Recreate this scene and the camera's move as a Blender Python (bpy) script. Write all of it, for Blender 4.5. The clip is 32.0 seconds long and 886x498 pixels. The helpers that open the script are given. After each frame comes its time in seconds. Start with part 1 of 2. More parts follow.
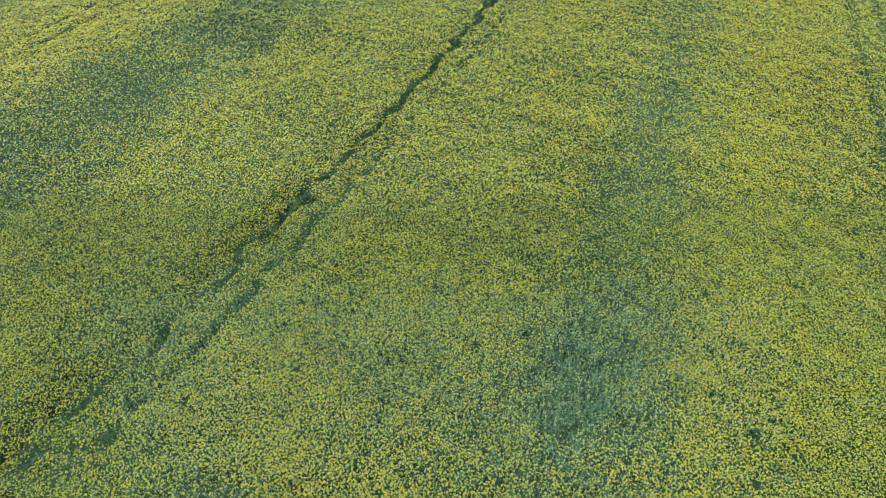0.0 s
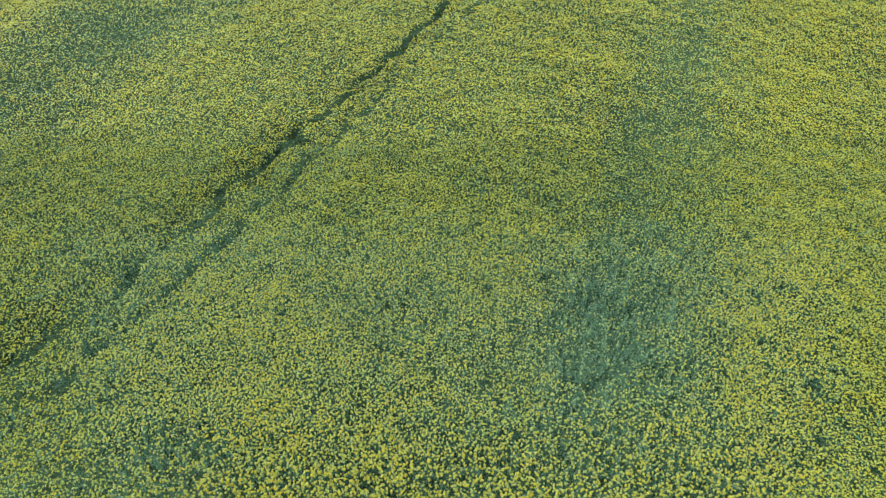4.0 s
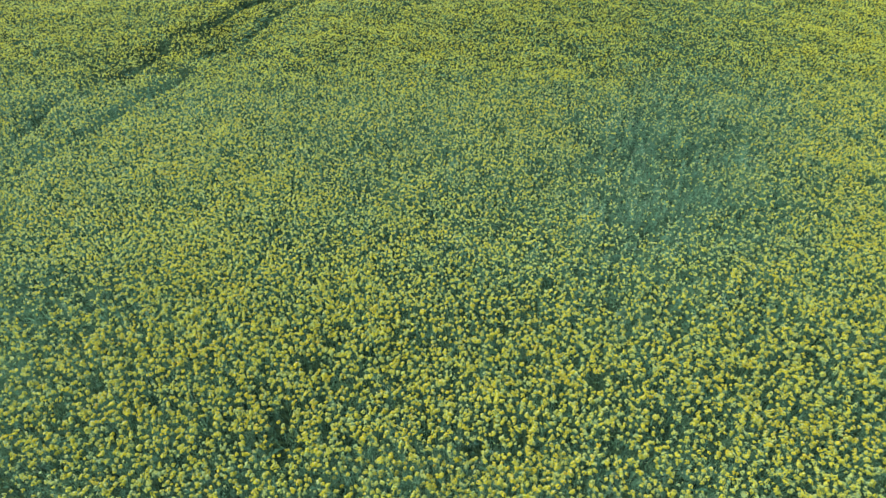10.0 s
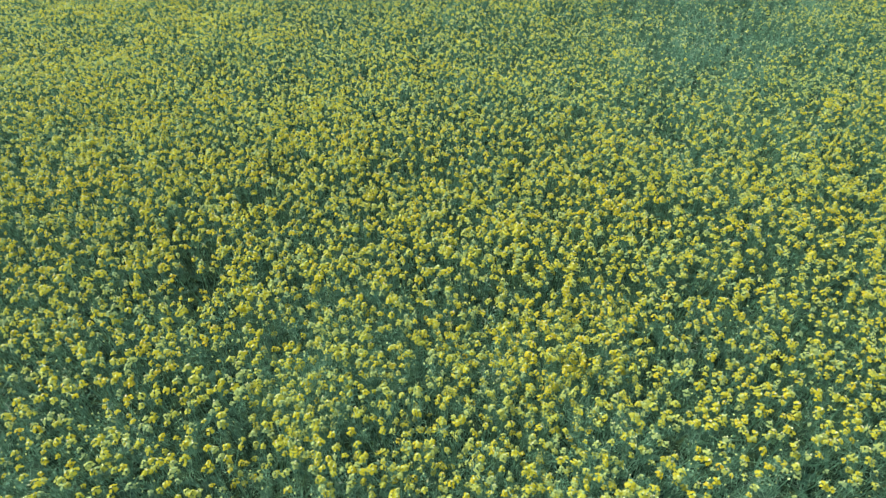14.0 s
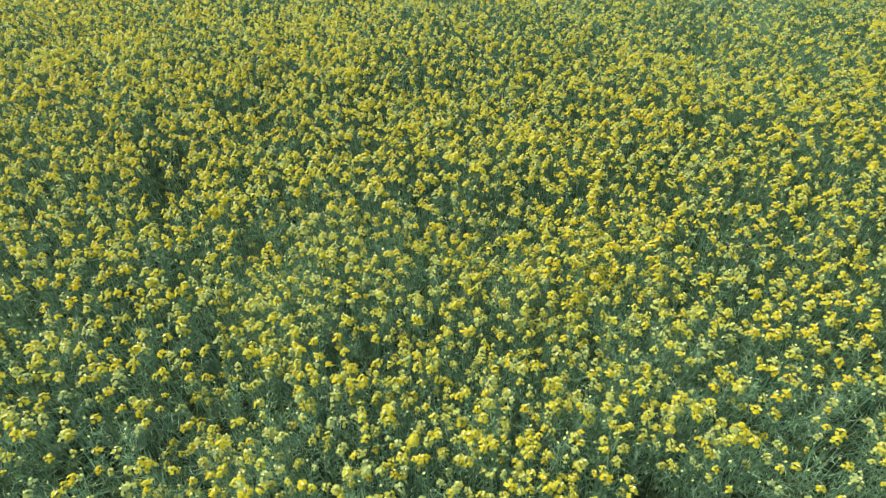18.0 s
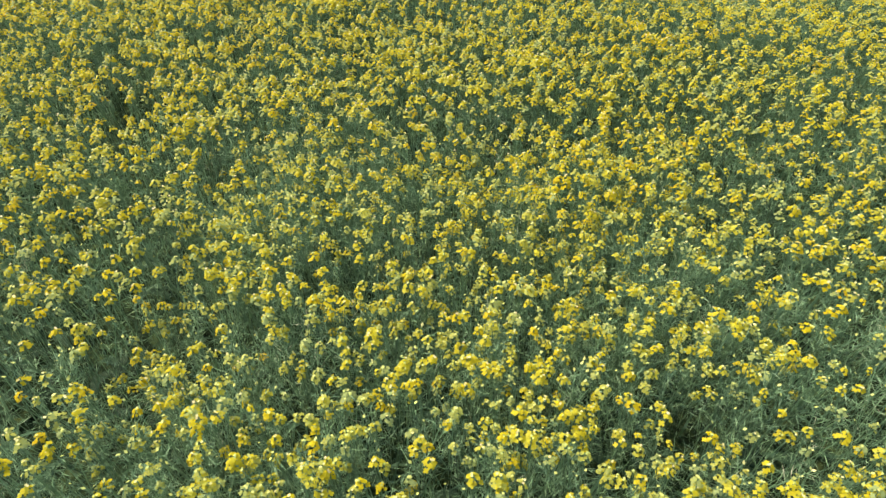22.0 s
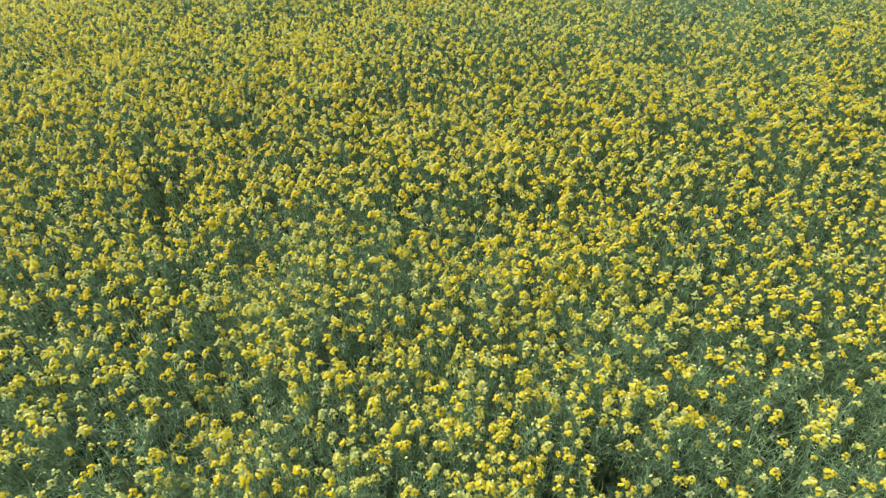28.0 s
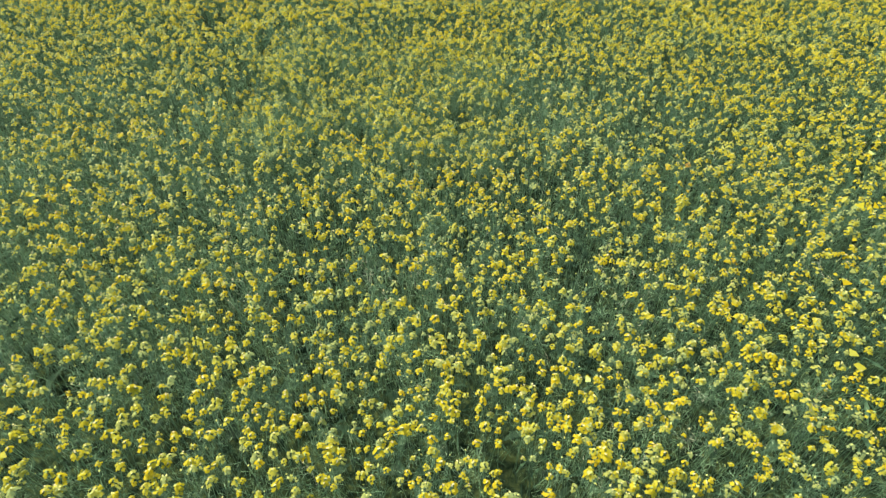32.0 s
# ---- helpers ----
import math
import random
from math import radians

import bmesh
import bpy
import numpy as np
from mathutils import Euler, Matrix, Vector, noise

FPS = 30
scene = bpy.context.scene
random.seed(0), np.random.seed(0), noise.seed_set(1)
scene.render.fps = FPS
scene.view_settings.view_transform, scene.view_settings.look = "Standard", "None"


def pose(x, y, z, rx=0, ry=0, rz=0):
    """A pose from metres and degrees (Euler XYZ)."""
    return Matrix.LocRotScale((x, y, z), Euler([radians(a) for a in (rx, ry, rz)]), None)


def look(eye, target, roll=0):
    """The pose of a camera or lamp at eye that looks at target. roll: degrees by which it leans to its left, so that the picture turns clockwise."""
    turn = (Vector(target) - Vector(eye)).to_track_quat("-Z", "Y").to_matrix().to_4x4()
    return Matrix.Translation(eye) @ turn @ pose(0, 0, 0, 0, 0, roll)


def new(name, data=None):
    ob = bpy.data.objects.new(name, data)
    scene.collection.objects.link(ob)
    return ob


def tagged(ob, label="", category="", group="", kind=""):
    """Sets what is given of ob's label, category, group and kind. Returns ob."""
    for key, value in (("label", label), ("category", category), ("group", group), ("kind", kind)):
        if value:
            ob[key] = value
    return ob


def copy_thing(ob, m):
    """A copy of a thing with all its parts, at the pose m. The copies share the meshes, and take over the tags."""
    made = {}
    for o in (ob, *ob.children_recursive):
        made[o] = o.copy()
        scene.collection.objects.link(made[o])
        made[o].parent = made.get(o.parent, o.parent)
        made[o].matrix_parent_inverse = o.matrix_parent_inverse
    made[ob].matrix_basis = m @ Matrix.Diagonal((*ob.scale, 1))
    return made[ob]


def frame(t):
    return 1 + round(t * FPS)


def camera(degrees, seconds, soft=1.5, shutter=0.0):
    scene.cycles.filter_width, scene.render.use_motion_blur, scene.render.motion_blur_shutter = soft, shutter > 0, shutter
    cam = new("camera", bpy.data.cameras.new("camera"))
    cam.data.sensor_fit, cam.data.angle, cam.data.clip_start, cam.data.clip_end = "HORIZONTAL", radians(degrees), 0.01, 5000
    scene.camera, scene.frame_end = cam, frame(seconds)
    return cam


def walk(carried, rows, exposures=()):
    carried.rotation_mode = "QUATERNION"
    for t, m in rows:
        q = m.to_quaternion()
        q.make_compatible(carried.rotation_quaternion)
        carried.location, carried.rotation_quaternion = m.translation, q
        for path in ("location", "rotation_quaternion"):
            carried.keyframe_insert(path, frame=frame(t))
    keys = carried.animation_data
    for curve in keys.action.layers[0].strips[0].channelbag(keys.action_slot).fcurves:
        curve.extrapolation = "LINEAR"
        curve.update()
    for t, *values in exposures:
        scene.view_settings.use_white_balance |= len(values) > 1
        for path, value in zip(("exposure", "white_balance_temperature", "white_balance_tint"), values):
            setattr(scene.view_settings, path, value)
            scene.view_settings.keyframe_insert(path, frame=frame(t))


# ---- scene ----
cam = camera(73.5, 32.0, soft=1.4)
PATH = [
    (0, (0.001, -0.014, 16.938), (0.009, 3.630, 13.515), 0.16),
    (0.5, (0.007, 0.029, 16.433), (0.008, 3.672, 13.008), 0.15),
    (1, (0.006, 0.074, 15.995), (0.002, 3.713, 12.565), 0.16),
    (1.5, (-0.002, 0.115, 15.640), (-0.012, 3.753, 12.210), 0.13),
    (2, (0.018, 0.224, 15.334), (-0.003, 3.858, 11.900), 0.10),
    (2.5, (-0.031, 0.295, 15.012), (-0.044, 3.931, 11.580), 0.17),
    (3, (-0.110, 0.339, 14.625), (-0.113, 3.976, 11.194), 0.28),
    (3.5, (-0.125, 0.366, 14.237), (-0.136, 4.001, 10.803), 0.14),
    (5.5, (-0.197, 0.661, 12.369), (-0.192, 4.290, 8.930), 0.35),
    (6, (-0.170, 0.702, 11.774), (-0.170, 4.334, 8.338), 0.16),
    (6.5, (-0.158, 0.690, 11.194), (-0.164, 4.328, 7.764), 0.12),
    (7, (-0.120, 0.691, 10.756), (-0.133, 4.324, 7.320), 0.08),
    (7.5, (-0.089, 0.692, 10.411), (-0.109, 4.326, 6.976), 0.03),
    (8, (-0.090, 0.723, 10.086), (-0.107, 4.360, 6.655), 0.02),
    (8.5, (-0.106, 0.758, 9.684), (-0.121, 4.396, 6.254), -0.03),
    (9, (-0.116, 0.792, 9.257), (-0.126, 4.434, 5.831), -0.03),
    (9.5, (-0.099, 0.790, 8.789), (-0.111, 4.431, 5.363), -0.07),
    (10, (-0.113, 0.759, 8.316), (-0.127, 4.397, 4.886), -0.12),
    (10.5, (-0.115, 0.758, 7.915), (-0.132, 4.394, 4.483), -0.09),
    (11, (-0.118, 0.793, 7.492), (-0.131, 4.431, 4.061), -0.06),
    (11.5, (-0.115, 0.848, 7.045), (-0.120, 4.487, 3.616), -0.10),
    (12, (-0.095, 0.907, 6.662), (-0.093, 4.545, 3.232), 0.06),
    (12.5, (-0.070, 0.976, 6.297), (-0.067, 4.617, 2.871), 0.01),
    (13, (-0.083, 1.019, 5.887), (-0.072, 4.660, 2.460), 0.07),
    (13.5, (-0.104, 1.056, 5.449), (-0.089, 4.695, 2.020), 0.13),
    (14, (-0.115, 1.088, 4.961), (-0.094, 4.733, 1.539), 0.21),
    (14.5, (-0.113, 1.097, 4.405), (-0.088, 4.743, 0.983), 0.26),
    (15, (-0.098, 1.064, 3.978), (-0.082, 4.708, 0.553), 0.27),
    (15.5, (-0.107, 1.069, 3.709), (-0.087, 4.712, 0.284), 0.43),
    (17.5, (-0.150, 1.094, 3.892), (-0.144, 4.737, 0.468), 0.40),
    (18, (-0.138, 1.098, 3.941), (-0.132, 4.743, 0.518), 0.46),
    (18.5, (-0.122, 1.100, 3.950), (-0.113, 4.749, 0.532), 0.39),
    (19, (-0.102, 1.104, 3.940), (-0.081, 4.755, 0.524), 0.41),
    (19.5, (-0.098, 1.094, 3.865), (-0.074, 4.749, 0.453), 0.32),
    (20, (-0.086, 1.085, 3.696), (-0.061, 4.728, 0.273), 0.37),
    (20.5, (-0.078, 1.077, 3.573), (-0.048, 4.724, 0.153), 0.45),
    (21, (-0.108, 1.110, 3.447), (-0.078, 4.748, 0.018), 0.47),
    (21.5, (-0.139, 1.145, 3.321), (-0.103, 4.775, -0.117), 0.44),
    (22, (-0.130, 1.126, 3.289), (-0.085, 4.761, -0.144), 0.46),
    (22.5, (-0.121, 1.102, 3.346), (-0.073, 4.737, -0.087), 0.35),
    (23, (-0.121, 1.105, 3.401), (-0.070, 4.741, -0.030), 0.25),
    (23.5, (-0.102, 1.110, 3.423), (-0.051, 4.738, -0.016), 0.26),
    (24, (-0.072, 1.089, 3.386), (-0.015, 4.718, -0.052), 0.33),
    (24.5, (-0.074, 1.068, 3.450), (-0.006, 4.703, 0.017), 0.37),
    (25, (-0.060, 1.055, 3.590), (0.002, 4.687, 0.154), 0.38),
    (25.5, (-0.028, 1.067, 3.854), (0.031, 4.700, 0.420), 0.32),
    (27.5, (0.003, 1.006, 4.246), (0.041, 4.646, 0.819), -0.35),
    (28, (-0.029, 0.883, 4.201), (0.009, 4.523, 0.774), -0.38),
    (28.5, (0.004, 0.646, 4.221), (0.039, 4.276, 0.782), -0.47),
    (29, (0.089, 0.328, 4.267), (0.120, 3.958, 0.829), -0.49),
    (29.5, (0.203, -0.054, 4.309), (0.235, 3.577, 0.871), -0.46),
    (30, (0.317, -0.521, 4.340), (0.341, 3.109, 0.902), -0.52),
    (30.5, (0.395, -1.077, 4.325), (0.425, 2.550, 0.884), -0.37),
    (31, (0.470, -1.686, 4.295), (0.505, 1.941, 0.854), -0.27),
    (31.5, (0.565, -2.341, 4.351), (0.599, 1.285, 0.909), -0.16),
    (32, (0.656, -3.043, 4.344), (0.704, 0.604, 0.924), -0.01),
]
# the camera's picture runs a little green from high up and turns warmer low over the flowers
walk(cam, [(t, look(eye, target, roll)) for t, eye, target, roll in PATH], [(0, 1.56, 6250, -7), (6, 1.57, 6050, -10), (11, 1.58, 6050, -11), (15.2, 1.61, 6500, -9), (18, 1.65, 7450, -6), (20, 1.66, 7850, -1), (22, 1.67, 8300, 2), (25.5, 1.69, 8750, 5), (28, 1.69, 8250, 2), (32, 1.70, 7900, -3)])

# ---- daylight ----
SUN_ELEVATION, SUN_AZIMUTH = radians(57), radians(-66)  # azimuth from +y towards +x
world = bpy.data.worlds.new("sky")
scene.world = world
world.use_nodes = True
sky = world.node_tree.nodes.new("ShaderNodeTexSky")
sky.sky_type, sky.sun_disc = "NISHITA", False
sky.sun_elevation, sky.sun_rotation = SUN_ELEVATION, SUN_AZIMUTH
sky.air_density, sky.dust_density = 1.2, 2.0
world.node_tree.links.new(sky.outputs[0], world.node_tree.nodes["Background"].inputs[0])
world.node_tree.nodes["Background"].inputs[1].default_value = 0.138
sun_way = Vector((math.sin(SUN_AZIMUTH) * math.cos(SUN_ELEVATION), math.cos(SUN_AZIMUTH) * math.cos(SUN_ELEVATION), math.sin(SUN_ELEVATION)))
sun = new("sun", bpy.data.lights.new("sun", "SUN"))
sun.data.energy, sun.data.angle, sun.data.color = 3.4, radians(4), (1.0, 0.94, 0.83)
sun.matrix_world = look(sun_way * 60, (0, 0, 0))


# ---- materials ----
def nodes_of(name):
    m = bpy.data.materials.new(name)
    m.use_nodes = True
    t = m.node_tree
    t.nodes.clear()
    return m, t, t.nodes.new("ShaderNodeOutputMaterial")


def ramp(t, stops, source):
    r = t.nodes.new("ShaderNodeValToRGB")
    e = r.color_ramp.elements
    while len(e) < len(stops):
        e.new(0.5)
    for k, (at, colour) in enumerate(stops):
        e[k].position, e[k].color = at, (*colour, 1)
    t.links.new(source, r.inputs[0])
    return r.outputs[0]


def noise_at(t, scale, detail=3.0, vector=None):
    n = t.nodes.new("ShaderNodeTexNoise")
    n.inputs["Scale"].default_value, n.inputs["Detail"].default_value = scale, detail
    t.links.new(vector or t.nodes.new("ShaderNodeNewGeometry").outputs["Position"], n.inputs["Vector"])
    return n.outputs["Fac"]


def maths(t, kind, a, b):
    n = t.nodes.new("ShaderNodeMath")
    n.operation = kind
    for k, v in enumerate((a, b)):
        if isinstance(v, (int, float)):
            n.inputs[k].default_value = v
        else:
            t.links.new(v, n.inputs[k])
    return n.outputs[0]


def living(name, stops, rough, through_light, spread=0.25, gloss=0.3):
    """A thin plant tissue: its colour runs along the stops by the piece's own tone and a fine grain, and some light passes through."""
    m, t, out = nodes_of(name)
    tone = t.nodes.new("ShaderNodeAttribute")
    tone.attribute_name = "tone"
    own = t.nodes.new("ShaderNodeObjectInfo").outputs["Random"]
    mixed = maths(t, "ADD", tone.outputs["Fac"], maths(t, "MULTIPLY", maths(t, "SUBTRACT", own, 0.5), spread))
    grain = maths(t, "MULTIPLY", maths(t, "SUBTRACT", noise_at(t, 90.0), 0.5), 0.22)
    colour = ramp(t, stops, maths(t, "ADD", mixed, grain))
    p = t.nodes.new("ShaderNodeBsdfPrincipled")
    p.inputs["Roughness"].default_value = rough
    p.inputs["Specular IOR Level"].default_value = gloss
    tr = t.nodes.new("ShaderNodeBsdfTranslucent")
    mix = t.nodes.new("ShaderNodeMixShader")
    mix.inputs[0].default_value = through_light
    t.links.new(colour, p.inputs["Base Color"])
    t.links.new(colour, tr.inputs["Color"])
    t.links.new(p.outputs[0], mix.inputs[1])
    t.links.new(tr.outputs[0], mix.inputs[2])
    t.links.new(mix.outputs[0], out.inputs[0])
    return m


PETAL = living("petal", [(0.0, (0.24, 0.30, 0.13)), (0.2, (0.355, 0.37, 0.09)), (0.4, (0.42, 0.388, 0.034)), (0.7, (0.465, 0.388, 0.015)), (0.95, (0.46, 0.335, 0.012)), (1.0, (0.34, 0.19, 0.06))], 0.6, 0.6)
BUD = living("bud", [(0.0, (0.25, 0.33, 0.12)), (0.6, (0.40, 0.42, 0.14)), (1.0, (0.46, 0.40, 0.24))], 0.6, 0.3)
POD = living("pod_and_stalk", [(0.0, (0.07, 0.125, 0.085)), (0.5, (0.15, 0.262, 0.155)), (0.85, (0.26, 0.38, 0.26)), (1.0, (0.40, 0.40, 0.33))], 0.6, 0.35, gloss=0.25)
# leaf greens lowered to paint in the shade deep between the stalks
SHADED_LEAF = living("leaf", [(0.0, (0.020, 0.040, 0.026)), (0.5, (0.040, 0.082, 0.052)), (1.0, (0.08, 0.15, 0.095))], 0.65, 0.42, gloss=0.15)


def soil_material():
    m, t, out = nodes_of("soil")
    p = t.nodes.new("ShaderNodeBsdfPrincipled")
    p.inputs["Roughness"].default_value = 1.0
    p.inputs["Specular IOR Level"].default_value = 0.05
    # browns near black: the shade under tall plants is kept in this colour
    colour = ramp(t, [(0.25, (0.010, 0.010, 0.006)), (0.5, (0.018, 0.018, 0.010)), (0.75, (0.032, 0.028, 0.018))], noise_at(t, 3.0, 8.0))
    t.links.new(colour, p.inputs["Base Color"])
    b = t.nodes.new("ShaderNodeBump")
    b.inputs["Distance"].default_value = 0.05
    t.links.new(noise_at(t, 14.0, 6.0), b.inputs["Height"])
    t.links.new(b.outputs[0], p.inputs["Normal"])
    t.links.new(p.outputs[0], out.inputs[0])
    return m


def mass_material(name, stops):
    """Crop seen as one mass: leaves, pods and flowers mingled, with the shade between them put into its colours and
    relief.
    """
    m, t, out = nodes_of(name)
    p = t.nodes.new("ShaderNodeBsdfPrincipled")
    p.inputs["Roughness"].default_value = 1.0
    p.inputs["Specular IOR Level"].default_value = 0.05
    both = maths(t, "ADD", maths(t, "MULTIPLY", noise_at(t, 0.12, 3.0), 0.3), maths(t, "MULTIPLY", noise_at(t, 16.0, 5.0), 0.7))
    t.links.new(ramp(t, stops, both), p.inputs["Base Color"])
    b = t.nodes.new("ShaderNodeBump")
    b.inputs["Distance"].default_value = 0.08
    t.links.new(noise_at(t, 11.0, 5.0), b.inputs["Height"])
    t.links.new(b.outputs[0], p.inputs["Normal"])
    t.links.new(p.outputs[0], out.inputs[0])
    return m


# stops darkened to include the shade the crop casts on itself
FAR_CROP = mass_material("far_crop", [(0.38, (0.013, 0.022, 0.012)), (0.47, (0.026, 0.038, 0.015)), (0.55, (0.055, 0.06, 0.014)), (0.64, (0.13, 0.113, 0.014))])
# greens taken down to the darkness of the shaded gaps below the heads
SHADED_UNDERGROWTH = mass_material("shaded_undergrowth", [(0.38, (0.006, 0.011, 0.006)), (0.5, (0.017, 0.030, 0.016)), (0.62, (0.042, 0.058, 0.025))])
SOIL = soil_material()
MATERIALS = {"petal": PETAL, "bud": BUD, "pod": POD, "leaf": SHADED_LEAF}
rng = np.random.default_rng(11)

# ---- the plan of the field ----
CANOPY = 1.3


def wave(x, y, scale, seed):
    """Smooth noise over the plan, about -1 to 1."""
    g = np.random.default_rng(seed)
    out = 0.0
    for k in range(9):
        a, f, s = g.uniform(0, 2 * math.pi), g.uniform(0.6, 1.7) / scale, g.uniform(0, 2 * math.pi)
        out = out + np.sin(2 * math.pi * f * (x * math.cos(a) + y * math.sin(a)) + s)
    return out / 3.2


def bump(u, width):
    return np.exp(-((u / width) ** 2))


def left_track(y):
    return -4.0 + 0.45 * (y - 24) - 0.002 * (y - 24) ** 2


def spot(x, y, cx, cy, r, stretch=1.0):
    return np.exp(-(((x - cx) / r) ** 2 + ((y - cy) / (r * stretch)) ** 2))


HOLES = [(-1.24, 2.80, 0.14), (-2.23, 4.65, 0.17), (-0.16, 2.05, 0.12), (-1.47, 2.62, 0.1), (-1.33, 4.0, 0.1), (0.95, 2.42, 0.14), (-2.3, 5.1, 0.17), (-2.05, 5.85, 0.16), (-1.85, 6.3, 0.15)]


def wheel_marks(x, y):
    """The sprayer's wheel tracks, 0 to about 1."""
    u = x - left_track(y) - 0.2 * wave(x, y, 2.2, 6)
    o = np.clip(0.88 + 0.03 * (y - 12), 0.88, 1.2) * np.exp(-((u / 0.27) ** 4)) * np.clip(0.66 + 0.018 * (y - 14) + 0.5 * wave(x, y, 2.4, 7) + 0.2 * wave(x, y, 0.8, 12), 0, 1)
    o = np.maximum(o, 0.85 * np.exp(-(((u - 1.6) / 0.25) ** 4)) * np.clip(0.5 + 0.6 * wave(x, y, 1.3, 8), 0, 1))
    for base, slope, at in ((21.1, 0.41, 24.2), (22.9, 0.41, 24.2), (-26.7, 0.36, 33.5), (-25.0, 0.36, 33.5)):
        o = np.maximum(o, 0.7 * bump(x - base - slope * (y - at), 0.3) * np.clip(0.7 + 0.4 * wave(x, y, 2.0, 9), 0, 1))
    return o


def openness(x, y):
    """How open the crop stands, 0 closed to 1 bare: the wheel tracks and small holes."""
    o = wheel_marks(x, y)
    for cx, cy, r in HOLES:
        o = np.maximum(o, 1.1 * spot(x, y, cx, cy, r))
    return np.clip(np.maximum(o, np.clip(wave(x, y, 0.8, 10) - 1.15, 0, 1)), 0, 1)


def thinness(x, y):
    """Where leaves and pods stand thin over the shade-darkened soil though flowers go on: beside the wheel tracks."""
    u = x - left_track(y)
    beside = np.clip((25 - y) / 6, 0.25, 1) * bump(u + 1.0, 1.25) * np.clip(0.85 + 0.5 * wave(x, y, 0.9, 5), 0, 1)
    return np.clip(np.maximum(beside, 0.45 * bump(u - 0.8, 0.9)), 0, 0.9)


def bloom(x, y):
    """How thickly the crop flowers, 0 to about 1.3."""
    b = 0.78 + 0.09 * wave(x, y, 2.6, 21) + 0.10 * wave(x, y, 0.9, 22) + 0.08 * wave(x, y, 9.0, 23)
    mid = x - (4.3 + 0.41 * (y - 10.5))
    b = b - 0.36 * bump(mid - 0.2, 2.1) * np.clip((y - 6) / 3, 0, 1) - 0.5 * np.exp(-np.clip(((x - 4.3) / 2.0) ** 2 + ((y - 10.8) / 2.2) ** 2 + 0.35 * wave(x, y, 1.4, 24), 0, 9) ** 1.3)
    b = b + 0.22 * bump(mid - 6.0, 3.6) + 0.22 * np.clip((y - 3) / 2, 0, 1) - 0.05
    left = x - (-19.3 + 0.47 * (y - 20))
    b = b - 0.5 * np.exp(-(((left + 2.6 - 0.9 * wave(x, y, 5.0, 25)) / 5.2) ** 4)) * np.clip((y - 13) / 5, 0, 1) + 0.3 * bump(left + 11.5, 4.5)
    b = b - 0.35 * spot(x, y, -6.6, 6.8, 1.3) - 0.13 * spot(x, y, 2.0, 2.6, 1.6) + 0.16 * spot(x, y, -3.6, 6.3, 2.4)
    b = b - 0.12 * spot(x, y, 1.1, 2.72, 0.22) - 0.3 * spot(x, y, -1.33, 5.6, 0.3) - 0.25 * spot(x, y, -1.3, 3.6, 0.25)
    return np.clip(b, 0.06, 1.35)


def height(x, y):
    return CANOPY + 0.03 * wave(x, y, 1.3, 31) + 0.035 * wave(x, y, 4.0, 32) - 0.12 * spot(x, y, 4.2, 10.6, 1.6, 1.5)


# ---- pieces of a plant, as corner arrays and four-cornered faces ----
class Pieces:
    def __init__(self):
        self.by = {}

    def add(self, material, corners, tone=0.5):
        """corners: (n, 4, 3); tone: a number or n of them."""
        corners = np.asarray(corners, float).reshape(-1, 4, 3)
        self.by.setdefault(material, []).append((corners, np.broadcast_to(np.asarray(tone, float), (len(corners),)).copy()))

    def joined(self):
        return {m: (np.concatenate([c for c, _ in s]), np.concatenate([v for _, v in s])) for m, s in self.by.items()}


def unit(v):
    return v / np.linalg.norm(v)


def frame_of(n):
    n = unit(np.asarray(n, float))
    a = unit(np.cross(n, (0.3, 0.9, 0.2)))
    return a, np.cross(n, a), n


def flower(p, at, n, r, tone, g, level):
    a, b, n = frame_of(n)
    spin = g.uniform(0, 1.57)
    if level == 0:
        for k in range(2):
            th = spin + k * math.pi / 2
            d = math.cos(th) * a + math.sin(th) * b
            s = math.cos(th + 1.57) * a + math.sin(th + 1.57) * b
            cup = 0.2 * r * n
            p.add("petal", [[at - r * d + 0.4 * r * s + cup, at - r * d - 0.4 * r * s + cup, at + r * d - 0.4 * r * s + cup * 0.4, at + r * d + 0.4 * r * s + cup]], tone + g.uniform(-0.08, 0.08))
    elif level < 0:
        for k in range(4):
            th = spin + k * math.pi / 2
            d = math.cos(th) * a + math.sin(th) * b
            s = math.cos(th + 1.57) * a + math.sin(th + 1.57) * b
            lift = g.uniform(-0.1, 0.35) * r
            p.add("petal", [[at, at + 0.62 * r * d + 0.46 * r * s + 0.1 * n * r, at + r * d + n * lift, at + 0.62 * r * d - 0.46 * r * s + 0.1 * n * r]], tone + g.uniform(-0.08, 0.08))
    else:
        d, s = math.cos(spin) * a + math.sin(spin) * b, -math.sin(spin) * a + math.cos(spin) * b
        p.add("petal", [[at - r * d, at - r * s + 0.25 * r * n, at + r * d, at + r * s + 0.25 * r * n]], tone + g.uniform(-0.1, 0.1))


def blade(p, material, a, b, width, g, tone, bend=0.0):
    """A narrow blade from a to b, widest in its middle, of two faces across a fold."""
    d = unit(b - a)
    s = unit(np.cross(d, g.normal(size=3))) * width / 2
    m = (a + b) / 2 + np.array([0, 0, bend])
    p.add(material, [[a, m - s, b, m + s]], tone)


def stalk(p, a, b, r, tone, sides=2):
    d = unit(b - a)
    u, v, _ = frame_of(d)
    for s in (u, v)[:sides]:
        p.add("pod", [[a - s * r, a + s * r, b + s * r * 0.7, b - s * r * 0.7]], tone)


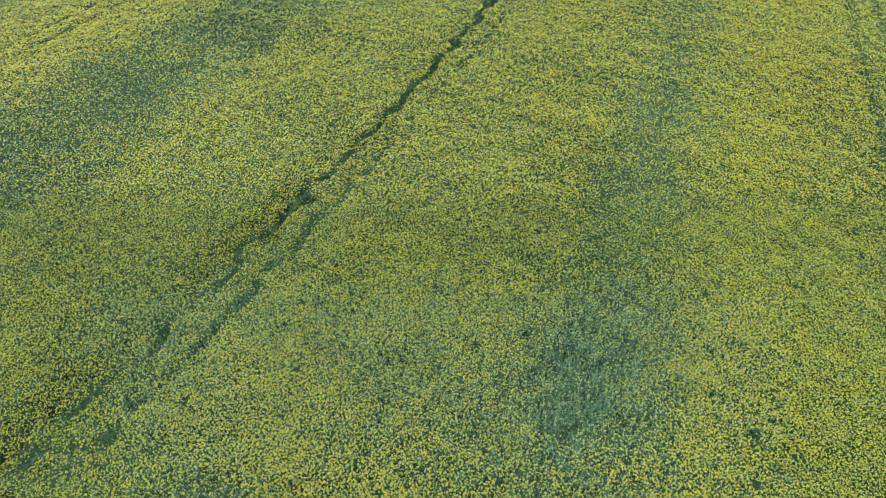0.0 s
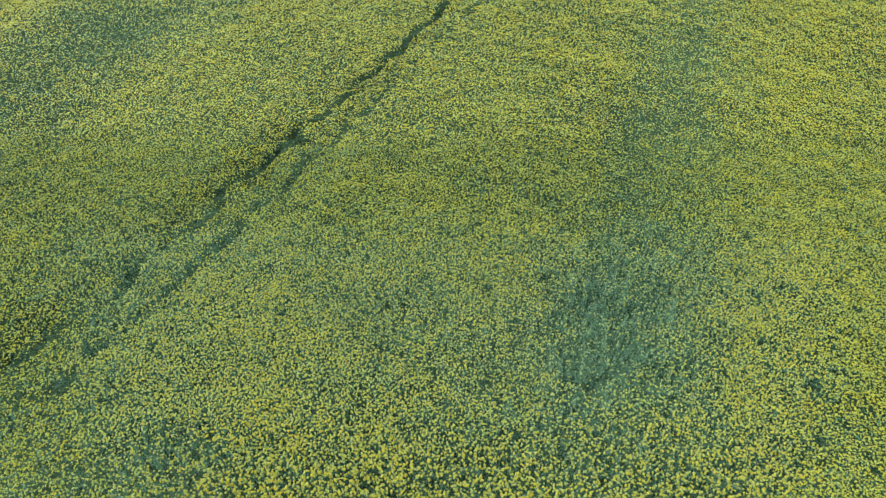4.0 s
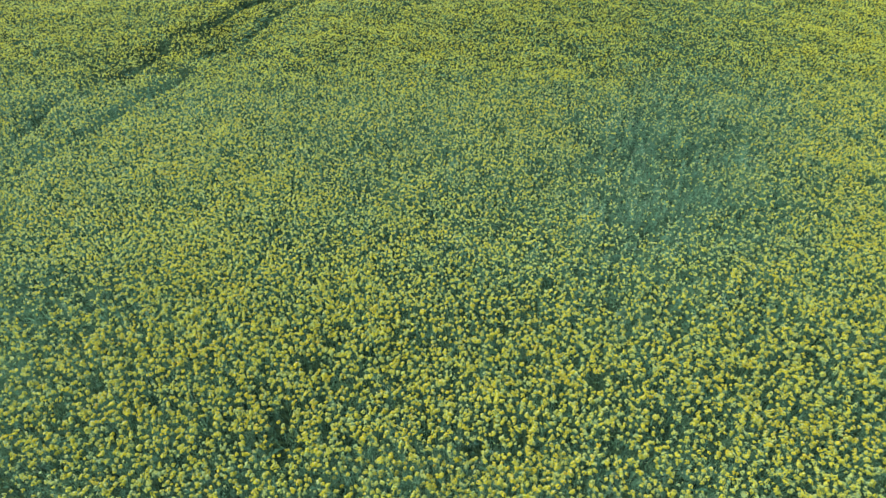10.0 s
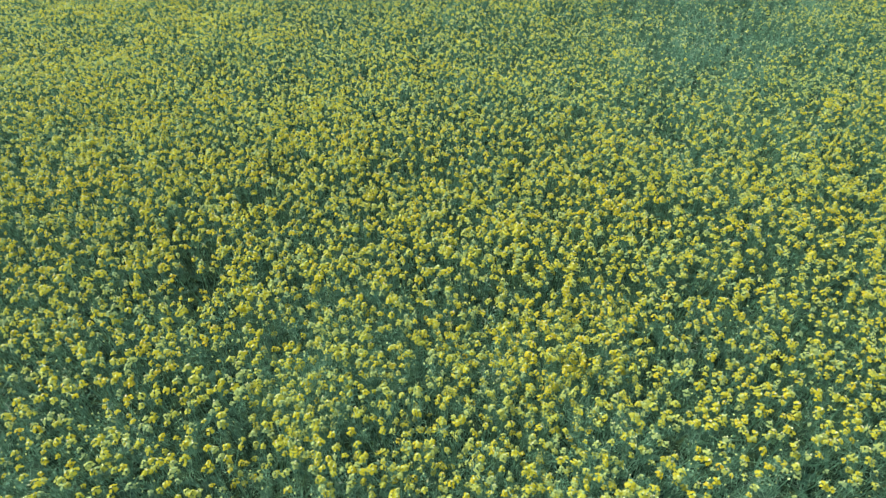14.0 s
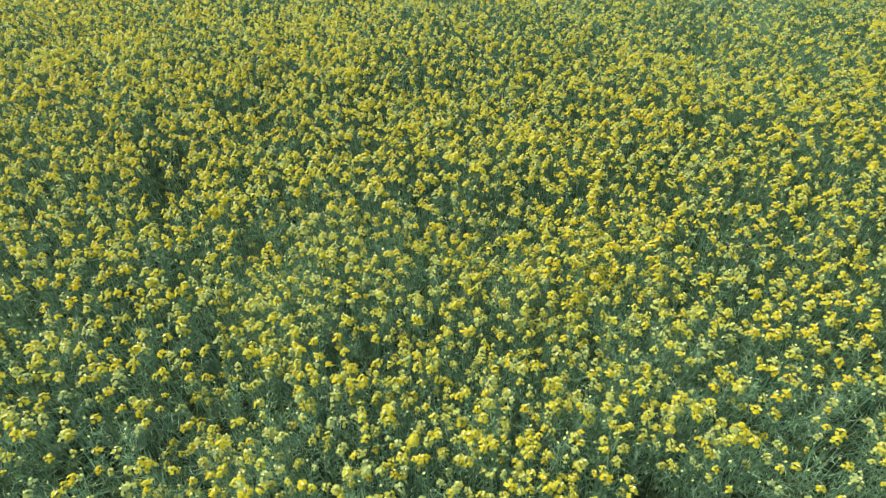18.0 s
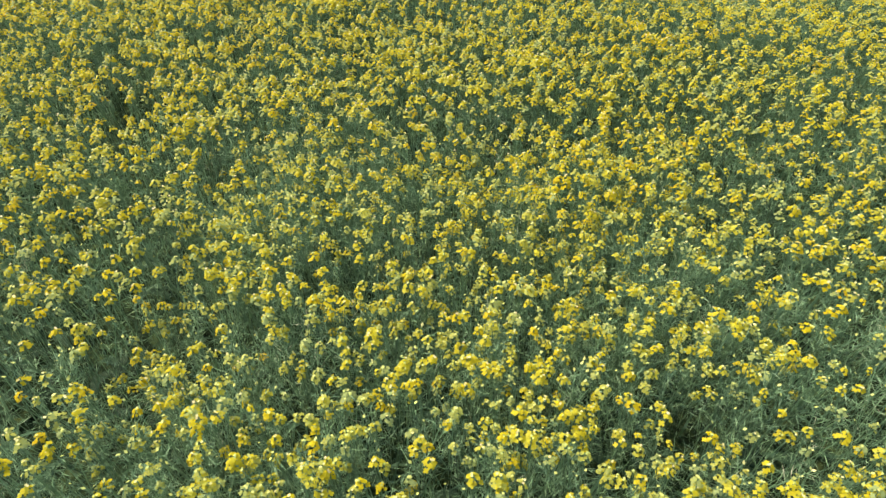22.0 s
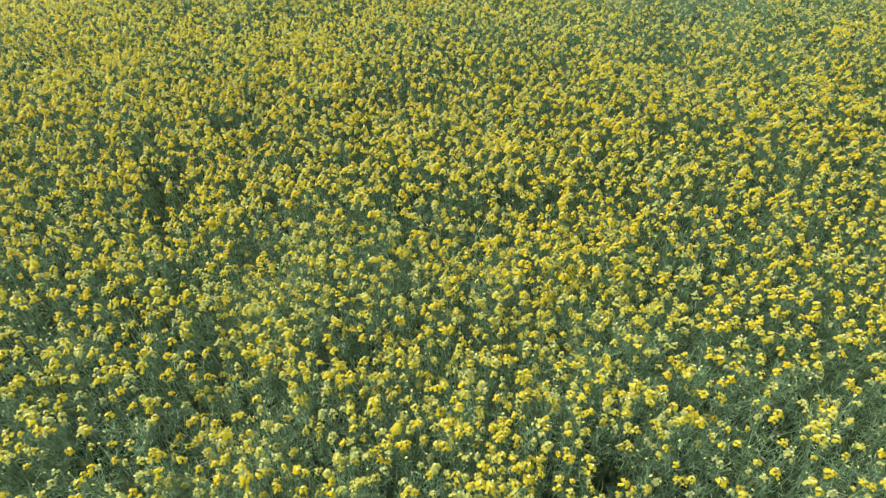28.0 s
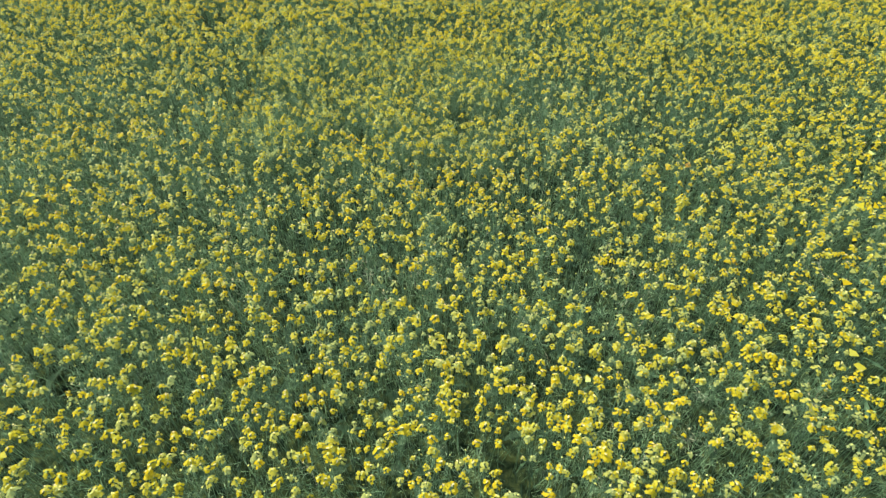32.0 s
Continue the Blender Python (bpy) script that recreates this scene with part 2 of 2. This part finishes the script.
def flower_head(g, level, full, petals=None):
    """A raceme with its top at the origin: loose open flowers round a green bud, young pods below."""
    p = Pieces()
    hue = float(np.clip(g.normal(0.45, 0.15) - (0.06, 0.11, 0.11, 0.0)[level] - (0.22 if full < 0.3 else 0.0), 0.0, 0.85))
    n = max(1, round((11.0, 5.6, 3.3, 0.0)[level] * (0.5 + 0.8 * full)))
    size = (0.0088, 0.0117, 0.0148, 0.0195)[level]
    spread = (0.0215, 0.0190, 0.019, 0.014)[level] * (0.68 + 0.5 * full)
    if level == 3:
        r = 0.0262 * (0.8 + 0.35 * full)
        kind = "bud" if g.uniform() < 0.1 else "petal"
        p.add(kind, [[(0, -r, g.uniform(-0.6, 0.2) * r), (r, 0.1 * r, -0.9 * r), (0, r, g.uniform(-0.6, 0.2) * r), (-r, -0.1 * r, -0.8 * r)]], hue + g.uniform(-0.1, 0.1))
        n = 0
    for i in range(n):
        w = (i + 0.5) / n
        th = i * 2.4 + g.uniform(-0.5, 0.5)
        r = spread * (0.25 + 0.75 * math.sqrt(w)) * g.uniform(0.75, 1.2)
        at = np.array([r * math.cos(th), r * math.sin(th), -0.030 * w + g.uniform(-0.008, 0.008)])
        flower(p, at, (0.55 * math.cos(th) + g.normal(0, 0.2), 0.55 * math.sin(th) + g.normal(0, 0.2), 1.0), size * g.uniform(0.8, 1.2), hue, g, level if petals is None else petals)
    for i in range((2, 1, 0, 0)[level]):
        at = np.array([*g.uniform(-0.009, 0.009, 2), g.uniform(-0.002, 0.014)])
        flower_bud = Pieces()
        flower(flower_bud, at, (*g.uniform(-0.5, 0.5, 2), 1), (0.0055, 0.009)[level], 0.5, g, 1)
        p.add("bud", flower_bud.joined()["petal"][0], g.uniform(0.1, 0.9))
    pods(p, g, -0.06, -0.27, (6, 2, 0, 0)[level], (0.9, 1.7, 2.6, 3)[level])
    if level < 2:
        stalk(p, np.array([0, 0, 0.0]), np.array([*g.uniform(-0.05, 0.05, 2), -0.6]), 0.0017, 0.2, 2 - level)
    return p


def pods(p, g, top, low, count, thick):
    for i in range(count):
        z = top + (low - top) * (i + g.uniform(0, 1)) / count
        th = i * 2.4 + g.uniform(-0.5, 0.5)
        out, up = g.uniform(0.035, 0.085), g.uniform(-0.03, 0.065)
        d = np.array([math.cos(th), math.sin(th), 0])
        a = np.array([0, 0, z]) + d * 0.003
        blade(p, "pod", a, a + d * out + np.array([0, 0, up]), 0.0020 * thick, g, g.uniform(0.0, 0.8), g.uniform(-0.012, 0.012))


def green_raceme(g, level):
    """A raceme whose flowers are over: pods all along it."""
    p = Pieces()
    pods(p, g, 0.0, -0.34, (36, 14, 6, 3)[level], (1.05, 1.9, 3.4, 5.6)[level])
    if level < 2:
        stalk(p, np.array([0, 0, 0.0]), np.array([*g.uniform(-0.05, 0.05, 2), -0.6]), 0.0018, 0.2, 2 - level)
    if level < 2:
        p.add("bud", [[(-0.006, 0, 0), (0, -0.006, 0.004), (0.006, 0, 0.01), (0, 0.006, 0.004)]], 0.4)
    return p


def leaf_spray(g, level):
    """Narrow blue-green leaves round a stem."""
    p = Pieces()
    for i in range({0: 4, 1: 3, 2: 2, 3: 2}[level]):
        th = i * 2.4 + g.uniform(-0.5, 0.5)
        d = np.array([math.cos(th), math.sin(th), 0])
        a = np.array([0, 0, -0.06 * i])
        reach = g.uniform(0.07, 0.15) * (1.0 + 0.35 * level)
        b = a + d * reach + np.array([0, 0, g.uniform(-0.03, 0.06)])
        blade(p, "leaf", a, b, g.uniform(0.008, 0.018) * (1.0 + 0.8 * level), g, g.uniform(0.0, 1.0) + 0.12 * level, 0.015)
    return p


def low_leaves(g):
    """Broad old leaves low on the stem, drooping."""
    p = Pieces()
    for i in range(3):
        th = i * 2.1 + g.uniform(-0.5, 0.5)
        d, s = np.array([math.cos(th), math.sin(th), 0]), np.array([-math.sin(th), math.cos(th), 0])
        a, far, w = np.array([0, 0, -0.05 * i]), g.uniform(0.14, 0.25), g.uniform(0.025, 0.045)
        mid, tip = a + d * far * 0.55 + np.array([0, 0, 0.03]), a + d * far + np.array([0, 0, -0.05])
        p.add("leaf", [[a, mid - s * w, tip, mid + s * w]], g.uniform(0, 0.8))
    return p


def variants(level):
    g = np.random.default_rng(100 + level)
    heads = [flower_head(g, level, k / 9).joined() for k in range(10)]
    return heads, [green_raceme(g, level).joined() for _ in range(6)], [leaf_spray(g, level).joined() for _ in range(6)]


LEVELS = [variants(k) for k in range(4)]
LOW = [low_leaves(np.random.default_rng(300 + k)).joined() for k in range(6)]

# ---- the crop that nobody could count ----
CROP = {m: ([], []) for m in MATERIALS}


def strew(kinds, which, at, lean, size, shift):
    """Sets copies of the kinds at the places, turned at random, into the crop's arrays."""
    turn = rng.uniform(0, 2 * math.pi, len(at))
    tilt_way = rng.uniform(0, 2 * math.pi, len(at))
    c, s = np.cos(turn), np.sin(turn)
    for k, kind in enumerate(kinds):
        mine = np.nonzero(which == k)[0]
        if not len(mine):
            continue
        for material, (corners, tone) in kind.items():
            v = corners[None] * size[mine][:, None, None, None]
            x = v[..., 0] * c[mine][:, None, None] - v[..., 1] * s[mine][:, None, None]
            y = v[..., 0] * s[mine][:, None, None] + v[..., 1] * c[mine][:, None, None]
            z = v[..., 2]
            x = x + z * (lean[mine] * np.cos(tilt_way[mine]))[:, None, None] + at[mine, 0][:, None, None]
            y = y + z * (lean[mine] * np.sin(tilt_way[mine]))[:, None, None] + at[mine, 1][:, None, None]
            z = z + at[mine, 2][:, None, None]
            CROP[material][0].append(np.stack([x, y, z], -1).reshape(-1, 4, 3).astype(np.float32))
            CROP[material][1].append((tone[None] + shift[mine][:, None]).ravel().astype(np.float32))


def zone_of(x, y, mingle=0.0):
    """0 where the camera comes nearest to 3 far off, 4 out of its sight; mingle blurs the borders."""
    if mingle:
        x, y = x + rng.normal(0, mingle, len(x)), y + rng.normal(0, mingle, len(y))
    z = np.full(len(x), 4)
    z[(y > 5) & (y < 47) & (np.abs(x) < 14.5 + 0.56 * (y - 5))] = 3
    z[(y > 3) & (y < 20) & (np.abs(x) < 11.5 + 0.62 * (y - 3))] = 2
    z[(y > 1.5) & (y < 14.5) & (np.abs(x) < 5.2 + 0.55 * (y - 1.5))] = 1
    z[(y > -4.0) & (y < 7.2) & (np.abs(x - 0.4) < np.maximum(2.7 + 0.5 * (y + 2.6), 2.7))] = 0
    return z


def near_bed(x, y):
    return (np.abs(x) < 1.53) & (y > 1.75) & (y < 4.63)


def sown(x0, x1, y0, y1, density):
    n = int((x1 - x0) * (y1 - y0) * density)
    return rng.uniform(x0, x1, n), rng.uniform(y0, y1, n)


def evenly(x0, x1, y0, y1, density):
    """Places on a jittered grid: plants stand about as far apart as they can."""
    step = 1 / math.sqrt(density)
    gx, gy = np.meshgrid(np.arange(x0, x1, step), np.arange(y0, y1, step))
    gx = gx + (np.arange(gx.shape[0]) % 2)[:, None] * step / 2
    n = gx.size
    return gx.ravel() + rng.uniform(-0.55, 0.55, n) * step, gy.ravel() + rng.uniform(-0.55, 0.55, n) * step


def clump_size(y):
    """Far off, the heads of a plant stand as one clump."""
    return np.clip(1.0 + 0.022 * (y - 15), 1.0, 1.55)


def grow(level, box, heads, greens, leaves, enlarge=1.0):
    head_kinds, green_kinds, leaf_kinds = LEVELS[min(level, 3)]
    # flower heads
    x, y = evenly(*box, heads * (0.85 if level < 1 else 1.35))
    if level < 1:
        often = rng.choice((1, 2, 3, 4), len(x), p=(0.55, 0.27, 0.12, 0.06))
        x, y = np.repeat(x, often), np.repeat(y, often)
        x, y = x + rng.normal(0, 0.042, len(x)), y + rng.normal(0, 0.042, len(x))
    b, o = bloom(x, y), openness(x, y)
    keep = (zone_of(x, y, 0.7) == level) & (rng.uniform(0, 1.45, len(x)) < b) & (rng.uniform(0, 0.9, len(x)) > np.maximum(o, 0.25 * thinness(x, y)))
    keep &= ~near_bed(x, y) | (rng.uniform(0, 1, len(x)) < 0.62)
    if level == 3:
        keep &= rng.uniform(0, 1, len(x)) < clump_size(y) ** -1.5
    x, y, b, o = x[keep], y[keep], b[keep], o[keep]
    clump = 0.5 + 0.5 * wave(x, y, 0.35, 41)
    full = np.clip(0.15 + 0.45 * b + 0.25 * (clump - 0.5) + rng.normal(0, 0.22, len(x)), 0, 0.999)
    z = height(x, y) - np.abs(rng.normal(0, 0.055 if level < 2 else 0.045, len(x))) - 0.12 * o + 0.02
    shift = 0.07 * wave(x, y, 1.6, 42) + 0.05 * (b - 0.75) + rng.normal(0, 0.09 if level < 3 else 0.06, len(x))
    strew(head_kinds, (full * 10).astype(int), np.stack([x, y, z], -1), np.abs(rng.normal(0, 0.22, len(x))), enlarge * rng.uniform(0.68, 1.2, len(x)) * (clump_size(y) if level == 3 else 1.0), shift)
    # racemes past flowering
    x, y = sown(*box, 1.8 * greens)
    o = np.maximum(openness(x, y), 0.75 * thinness(x, y))
    keep = (zone_of(x, y, 0.7) == level) & (rng.uniform(0, 0.95, len(x)) > o) & (rng.uniform(0, 1.8, len(x)) < np.clip(1.9 - 1.5 * bloom(x, y), 0.4, 1.8))
    x, y, o = x[keep], y[keep], o[keep]
    z = height(x, y) - (0.05 if level < 2 else 0.02) - np.abs(rng.normal(0, 0.09, len(x))) - 0.2 * o
    dry = np.where(rng.uniform(0, 1, len(x)) < (0.04 if level < 2 else 0.0), 0.45, 0.0)
    strew(green_kinds, rng.integers(0, 6, len(x)), np.stack([x, y, z], -1), np.abs(rng.normal(0, 0.3, len(x))), enlarge * rng.uniform(0.8, 1.25, len(x)), 0.15 * wave(x, y, 1.2, 43) + dry)
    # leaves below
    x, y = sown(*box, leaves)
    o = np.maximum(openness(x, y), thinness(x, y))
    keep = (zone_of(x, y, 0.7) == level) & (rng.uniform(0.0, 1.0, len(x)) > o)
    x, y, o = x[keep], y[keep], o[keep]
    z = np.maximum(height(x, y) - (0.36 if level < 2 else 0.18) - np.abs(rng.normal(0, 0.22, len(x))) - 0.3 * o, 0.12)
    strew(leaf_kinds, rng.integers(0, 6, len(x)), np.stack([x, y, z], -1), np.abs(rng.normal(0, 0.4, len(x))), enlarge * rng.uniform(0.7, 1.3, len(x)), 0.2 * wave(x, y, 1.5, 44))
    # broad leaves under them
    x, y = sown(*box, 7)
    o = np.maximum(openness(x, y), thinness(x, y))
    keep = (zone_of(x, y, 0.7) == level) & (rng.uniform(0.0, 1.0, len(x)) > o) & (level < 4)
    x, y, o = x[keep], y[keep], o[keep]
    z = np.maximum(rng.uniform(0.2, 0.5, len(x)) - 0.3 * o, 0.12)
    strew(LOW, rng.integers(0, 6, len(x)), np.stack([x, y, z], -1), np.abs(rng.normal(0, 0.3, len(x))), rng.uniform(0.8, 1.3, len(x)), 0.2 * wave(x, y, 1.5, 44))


def rut_growth(box, density):
    """Stunted plants and weeds that stand low in and beside the wheel tracks."""
    x, y = sown(*box, density)
    o, zone = wheel_marks(x, y), zone_of(x, y, 0.7)
    for level in (1, 2, 3):
        mine = (zone == level) & (rng.uniform(0.15, 1.1, len(x)) < o)
        a, b = x[mine], y[mine]
        z = rng.uniform(0.35, 0.85, len(a))
        lush = rng.uniform(0, 1, len(a)) < 0.55
        for kinds, pick in ((LEVELS[level][1], lush), (LEVELS[level][2], ~lush)):
            n = int(pick.sum())
            strew(kinds, rng.integers(0, 6, n), np.stack([a[pick], b[pick], z[pick]], -1), np.abs(rng.normal(0, 0.4, n)), rng.uniform(0.7, 1.2, n), rng.normal(-0.05, 0.15, n))
        few = rng.uniform(0, 1, len(a)) < 0.2
        n = int(few.sum())
        strew(LEVELS[level][0], rng.integers(2, 9, n), np.stack([a[few], b[few], z[few] + 0.3], -1), np.abs(rng.normal(0, 0.3, n)), rng.uniform(0.8, 1.2, n), rng.normal(0, 0.1, n))


def mesh_of(name, corners, tone, material):
    n = len(corners)
    me = bpy.data.meshes.new(name)
    me.vertices.add(4 * n)
    me.vertices.foreach_set("co", np.ascontiguousarray(corners, dtype=np.float32).ravel())
    me.loops.add(4 * n)
    me.loops.foreach_set("vertex_index", np.arange(4 * n, dtype=np.int32))
    me.polygons.add(n)
    me.polygons.foreach_set("loop_start", np.arange(0, 4 * n, 4, dtype=np.int32))
    me.update(calc_edges=True)
    me.attributes.new("tone", "FLOAT", "FACE").data.foreach_set("value", np.ascontiguousarray(tone, dtype=np.float32))
    me.materials.append(material)
    return me


# ---- ground ----
def ground_sheet():
    bm = bmesh.new()
    edges = [-3000, -600, -150, *range(-40, 57, 8), 150, 600, 3000]
    grid = {}
    for i, x in enumerate(edges):
        for j, y in enumerate(edges):
            grid[i, j] = bm.verts.new((x, y, 0))
    for i in range(len(edges) - 1):
        for j in range(len(edges) - 1):
            bm.faces.new((grid[i, j], grid[i + 1, j], grid[i + 1, j + 1], grid[i, j + 1]))
    me = bpy.data.meshes.new("ground")
    bm.to_mesh(me)
    bm.free()
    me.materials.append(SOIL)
    return tagged(new("ground", me), "dark crumbly field soil under the rapeseed", "ground", kind="structure")


def canopy_top(x, y):
    """The height at which the closed mass of leaves begins, seen from afar."""
    return 1.0 + 0.03 * wave(x, y, 2.1, 51) + 0.04 * wave(x, y, 0.7, 52)


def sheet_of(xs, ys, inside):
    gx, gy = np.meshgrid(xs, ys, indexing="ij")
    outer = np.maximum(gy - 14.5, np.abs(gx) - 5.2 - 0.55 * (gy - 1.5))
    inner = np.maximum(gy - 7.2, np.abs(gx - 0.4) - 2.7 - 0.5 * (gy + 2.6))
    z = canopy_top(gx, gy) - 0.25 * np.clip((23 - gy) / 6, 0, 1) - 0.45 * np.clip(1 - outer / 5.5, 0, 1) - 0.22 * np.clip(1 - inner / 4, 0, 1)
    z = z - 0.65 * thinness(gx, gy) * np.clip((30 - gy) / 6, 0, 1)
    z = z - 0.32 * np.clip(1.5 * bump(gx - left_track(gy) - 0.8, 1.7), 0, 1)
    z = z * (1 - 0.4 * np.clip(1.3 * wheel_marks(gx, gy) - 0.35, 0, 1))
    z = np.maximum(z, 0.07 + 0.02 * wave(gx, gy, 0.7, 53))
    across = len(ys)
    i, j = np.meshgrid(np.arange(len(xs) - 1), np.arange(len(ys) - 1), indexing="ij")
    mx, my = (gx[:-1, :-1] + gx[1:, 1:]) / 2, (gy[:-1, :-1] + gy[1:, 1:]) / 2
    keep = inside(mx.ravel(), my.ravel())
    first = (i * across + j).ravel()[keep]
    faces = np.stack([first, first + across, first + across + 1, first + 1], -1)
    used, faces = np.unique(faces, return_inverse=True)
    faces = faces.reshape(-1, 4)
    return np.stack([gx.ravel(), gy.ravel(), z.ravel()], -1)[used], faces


def in_plots(x, y):
    return (np.abs(x) < 40) & (y > -12) & (y < 51)


def sheet(name, points, faces, material):
    me = bpy.data.meshes.new(name)
    me.from_pydata(points.tolist(), [], faces.tolist())
    me.materials.append(material)
    return new(name, me)


def distant_field():
    """The crop's closed canopy beyond the plants."""
    far = [-900, -500, -300, -200, -140, -100, -80, -66, -54, -46, -40, 40, 46, 54, 66, 80, 100, 140, 200, 300, 500, 900]
    far_y = [-900, -500, -300, -200, -120, -70, -45, -30, -20, -12, 51, 58, 66, 76, 90, 110, 140, 190, 260, 400, 600, 900]
    ob = sheet("distant_field", *sheet_of(np.array(far, float), np.array(far_y, float), lambda x, y: ~in_plots(x, y)), FAR_CROP)
    return tagged(ob, "far rapeseed field in yellow-green bloom out to the horizon", "field", kind="structure")


ground_sheet()
distant_field()

# ---- plants that stand nearest to the camera, one by one ----
def part(name, pieces, parent, label=""):
    """One mesh object under its thing; the materials of its pieces become its slots."""
    joined = pieces.joined()
    names = list(joined)
    corners = np.concatenate([joined[m][0] for m in names])
    tone = np.concatenate([joined[m][1] for m in names])
    me = mesh_of(name, corners, tone, MATERIALS[names[0]])
    for m in names[1:]:
        me.materials.append(MATERIALS[m])
    me.polygons.foreach_set("material_index", np.repeat(np.arange(len(names), dtype=np.int32), [len(joined[m][0]) for m in names]))
    ob = new(name, me)
    ob.parent = parent
    if label:
        tagged(ob, label)
    return ob


def moved(pieces, by, fold=1.0):
    out = Pieces()
    for m, (corners, tone) in pieces.joined().items():
        out.add(m, corners * fold + np.asarray(by), tone)
    return out


def rapeseed_plant(g, richness):
    plant = new("rapeseed_plant")
    stem = Pieces()
    top = np.array([*g.uniform(-0.03, 0.03, 2), CANOPY])
    fork = np.array([*g.uniform(-0.02, 0.02, 2), 0.55])
    stalk(stem, np.array([0, 0, 0.0]), fork, 0.007, 0.35)
    stalk(stem, fork, top, 0.003, 0.2)
    tips = [(top, True)]
    for k in range(g.integers(4, 7)):
        th = k * 2.1 + g.uniform(-0.5, 0.5)
        out = g.uniform(0.06, 0.16)
        foot = fork + (top - fork) * g.uniform(0.05, 0.5)
        tip = np.array([out * math.cos(th), out * math.sin(th), CANOPY - abs(g.normal(0.05, 0.06))])
        stalk(stem, foot, tip, 0.0022, 0.2)
        tips.append((tip, g.uniform() < 0.84 * richness))
    for tip, flowers in tips:
        own = Pieces()
        pods(own, g, -0.06, -0.38, 40, 0.9)
        stalk(own, np.array([0, 0, 0.0]), np.array([0, 0, -0.36]), 0.0017, 0.2)
        part("pod_raceme", moved(own, tip), plant, "slender blue-green seed pods")
        if flowers:
            full = float(np.clip(g.normal(0.6 * richness, 0.2), 0.1, 1))
            head = flower_head(g, 0, full, -1)
            head.by.pop("pod", None)
            if g.uniform() < 0.7:
                twin = flower_head(g, 0, full * g.uniform(0.5, 1.0), -1)
                twin.by.pop("pod", None)
                part("flower_head", moved(twin, tip + np.array([*g.normal(0, 0.03, 2), -0.02])), plant)
            part("flower_head", moved(head, tip, 1.05), plant, "bright yellow flower head" if full > 0.5 else "half-faded pale yellow flower head")
    for k in range(7):
        th, z = k * 2.4 + g.uniform(-0.4, 0.4), g.uniform(0.3, 0.85)
        a = np.array([0, 0, z])
        b = a + np.array([math.cos(th), math.sin(th), g.uniform(-0.3, 0.4)]) * g.uniform(0.08, 0.17)
        leaf = Pieces()
        blade(leaf, "leaf", a, b, g.uniform(0.01, 0.022), g, g.uniform(0, 1), 0.015)
        part("leaf", leaf, plant)
    part("stem", stem, plant)
    return tagged(plant, "flowering rapeseed plant with yellow heads and green pods", "plant", "rapeseed plants")


def plant_bed():
    g = np.random.default_rng(77)
    kinds = [rapeseed_plant(g, r) for r in (0.5, 0.8, 0.9, 1.0, 1.1, 1.2, 1.3, 1.0, 1.15, 0.6)]
    used = [False] * len(kinds)
    step, row = 0.168, 0
    y = 1.80
    while y < 4.60:
        x = -1.50 + (row % 2) * step / 2
        while x < 1.50:
            px, py = x + g.uniform(-0.07, 0.07), y + g.uniform(-0.07, 0.07)
            b, o = float(bloom(np.float64(px), np.float64(py))), float(openness(np.float64(px), np.float64(py)))
            if g.uniform(0, 0.9) > o:
                order = int(np.clip(round(10 * (b - 0.35) + g.normal(0, 1.8)), 0, 9))
                k = (0, 9, 1, 2, 7, 3, 4, 8, 5, 6)[order]
                s = float(height(px, py)) / CANOPY * g.uniform(0.9, 1.03) * (1 - 0.3 * o)
                m = Matrix.LocRotScale((px, py, 0), Euler((g.normal(0, 0.05), g.normal(0, 0.05), g.uniform(0, 6.28))), (s, s, s))
                if not used[k]:
                    kinds[k].matrix_basis, used[k] = m, True
                else:
                    copy_thing(kinds[k], m)
            x += step
        y += step
        row += 1


plant_bed()

# ---- the rest of the crop, from near to far ----
grow(0, (-8.5, 9.5, -4.5, 9.2), 255, 115, 40, 1.06)
grow(1, (-15, 15, 0, 16.5), 325, 84, 55)
grow(2, (-25, 25, 1, 22), 325, 44, 18)
grow(3, (-40, 40, 3, 49), 258, 26, 4)
grow(4, (-41, 41, -13, 52), 42, 1, 1, 1.3)
grow(4, (-16, 16, -9, 14), 80, 6, 3, 0.9)
rut_growth((-14, 6, 6, 46), 90)

crop = tagged(new("rapeseed_crop"), "dense field of rapeseed in yellow bloom over blue-green stalks", "crop", kind="stuff")
for key, name, label in (("petal", "flowers", "yellow petals, some fading to orange"), ("bud", "buds", "greenish flower buds"), ("pod", "stalks_and_pods", "blue-green stalks and pods"), ("leaf", "leaves", "blue-green leaves")):
    ob = new(name, mesh_of(name, np.concatenate(CROP[key][0]), np.concatenate(CROP[key][1]), MATERIALS[key]))
    ob.parent = crop
    tagged(ob, label, kind="stuff")
# added sheet behind the stalks; its colour carries the shade of the gaps
ob = sheet("leaf_mass", *sheet_of(np.arange(-40, 40.01, 0.25), np.arange(-12, 51.01, 0.25), in_plots), SHADED_UNDERGROWTH)
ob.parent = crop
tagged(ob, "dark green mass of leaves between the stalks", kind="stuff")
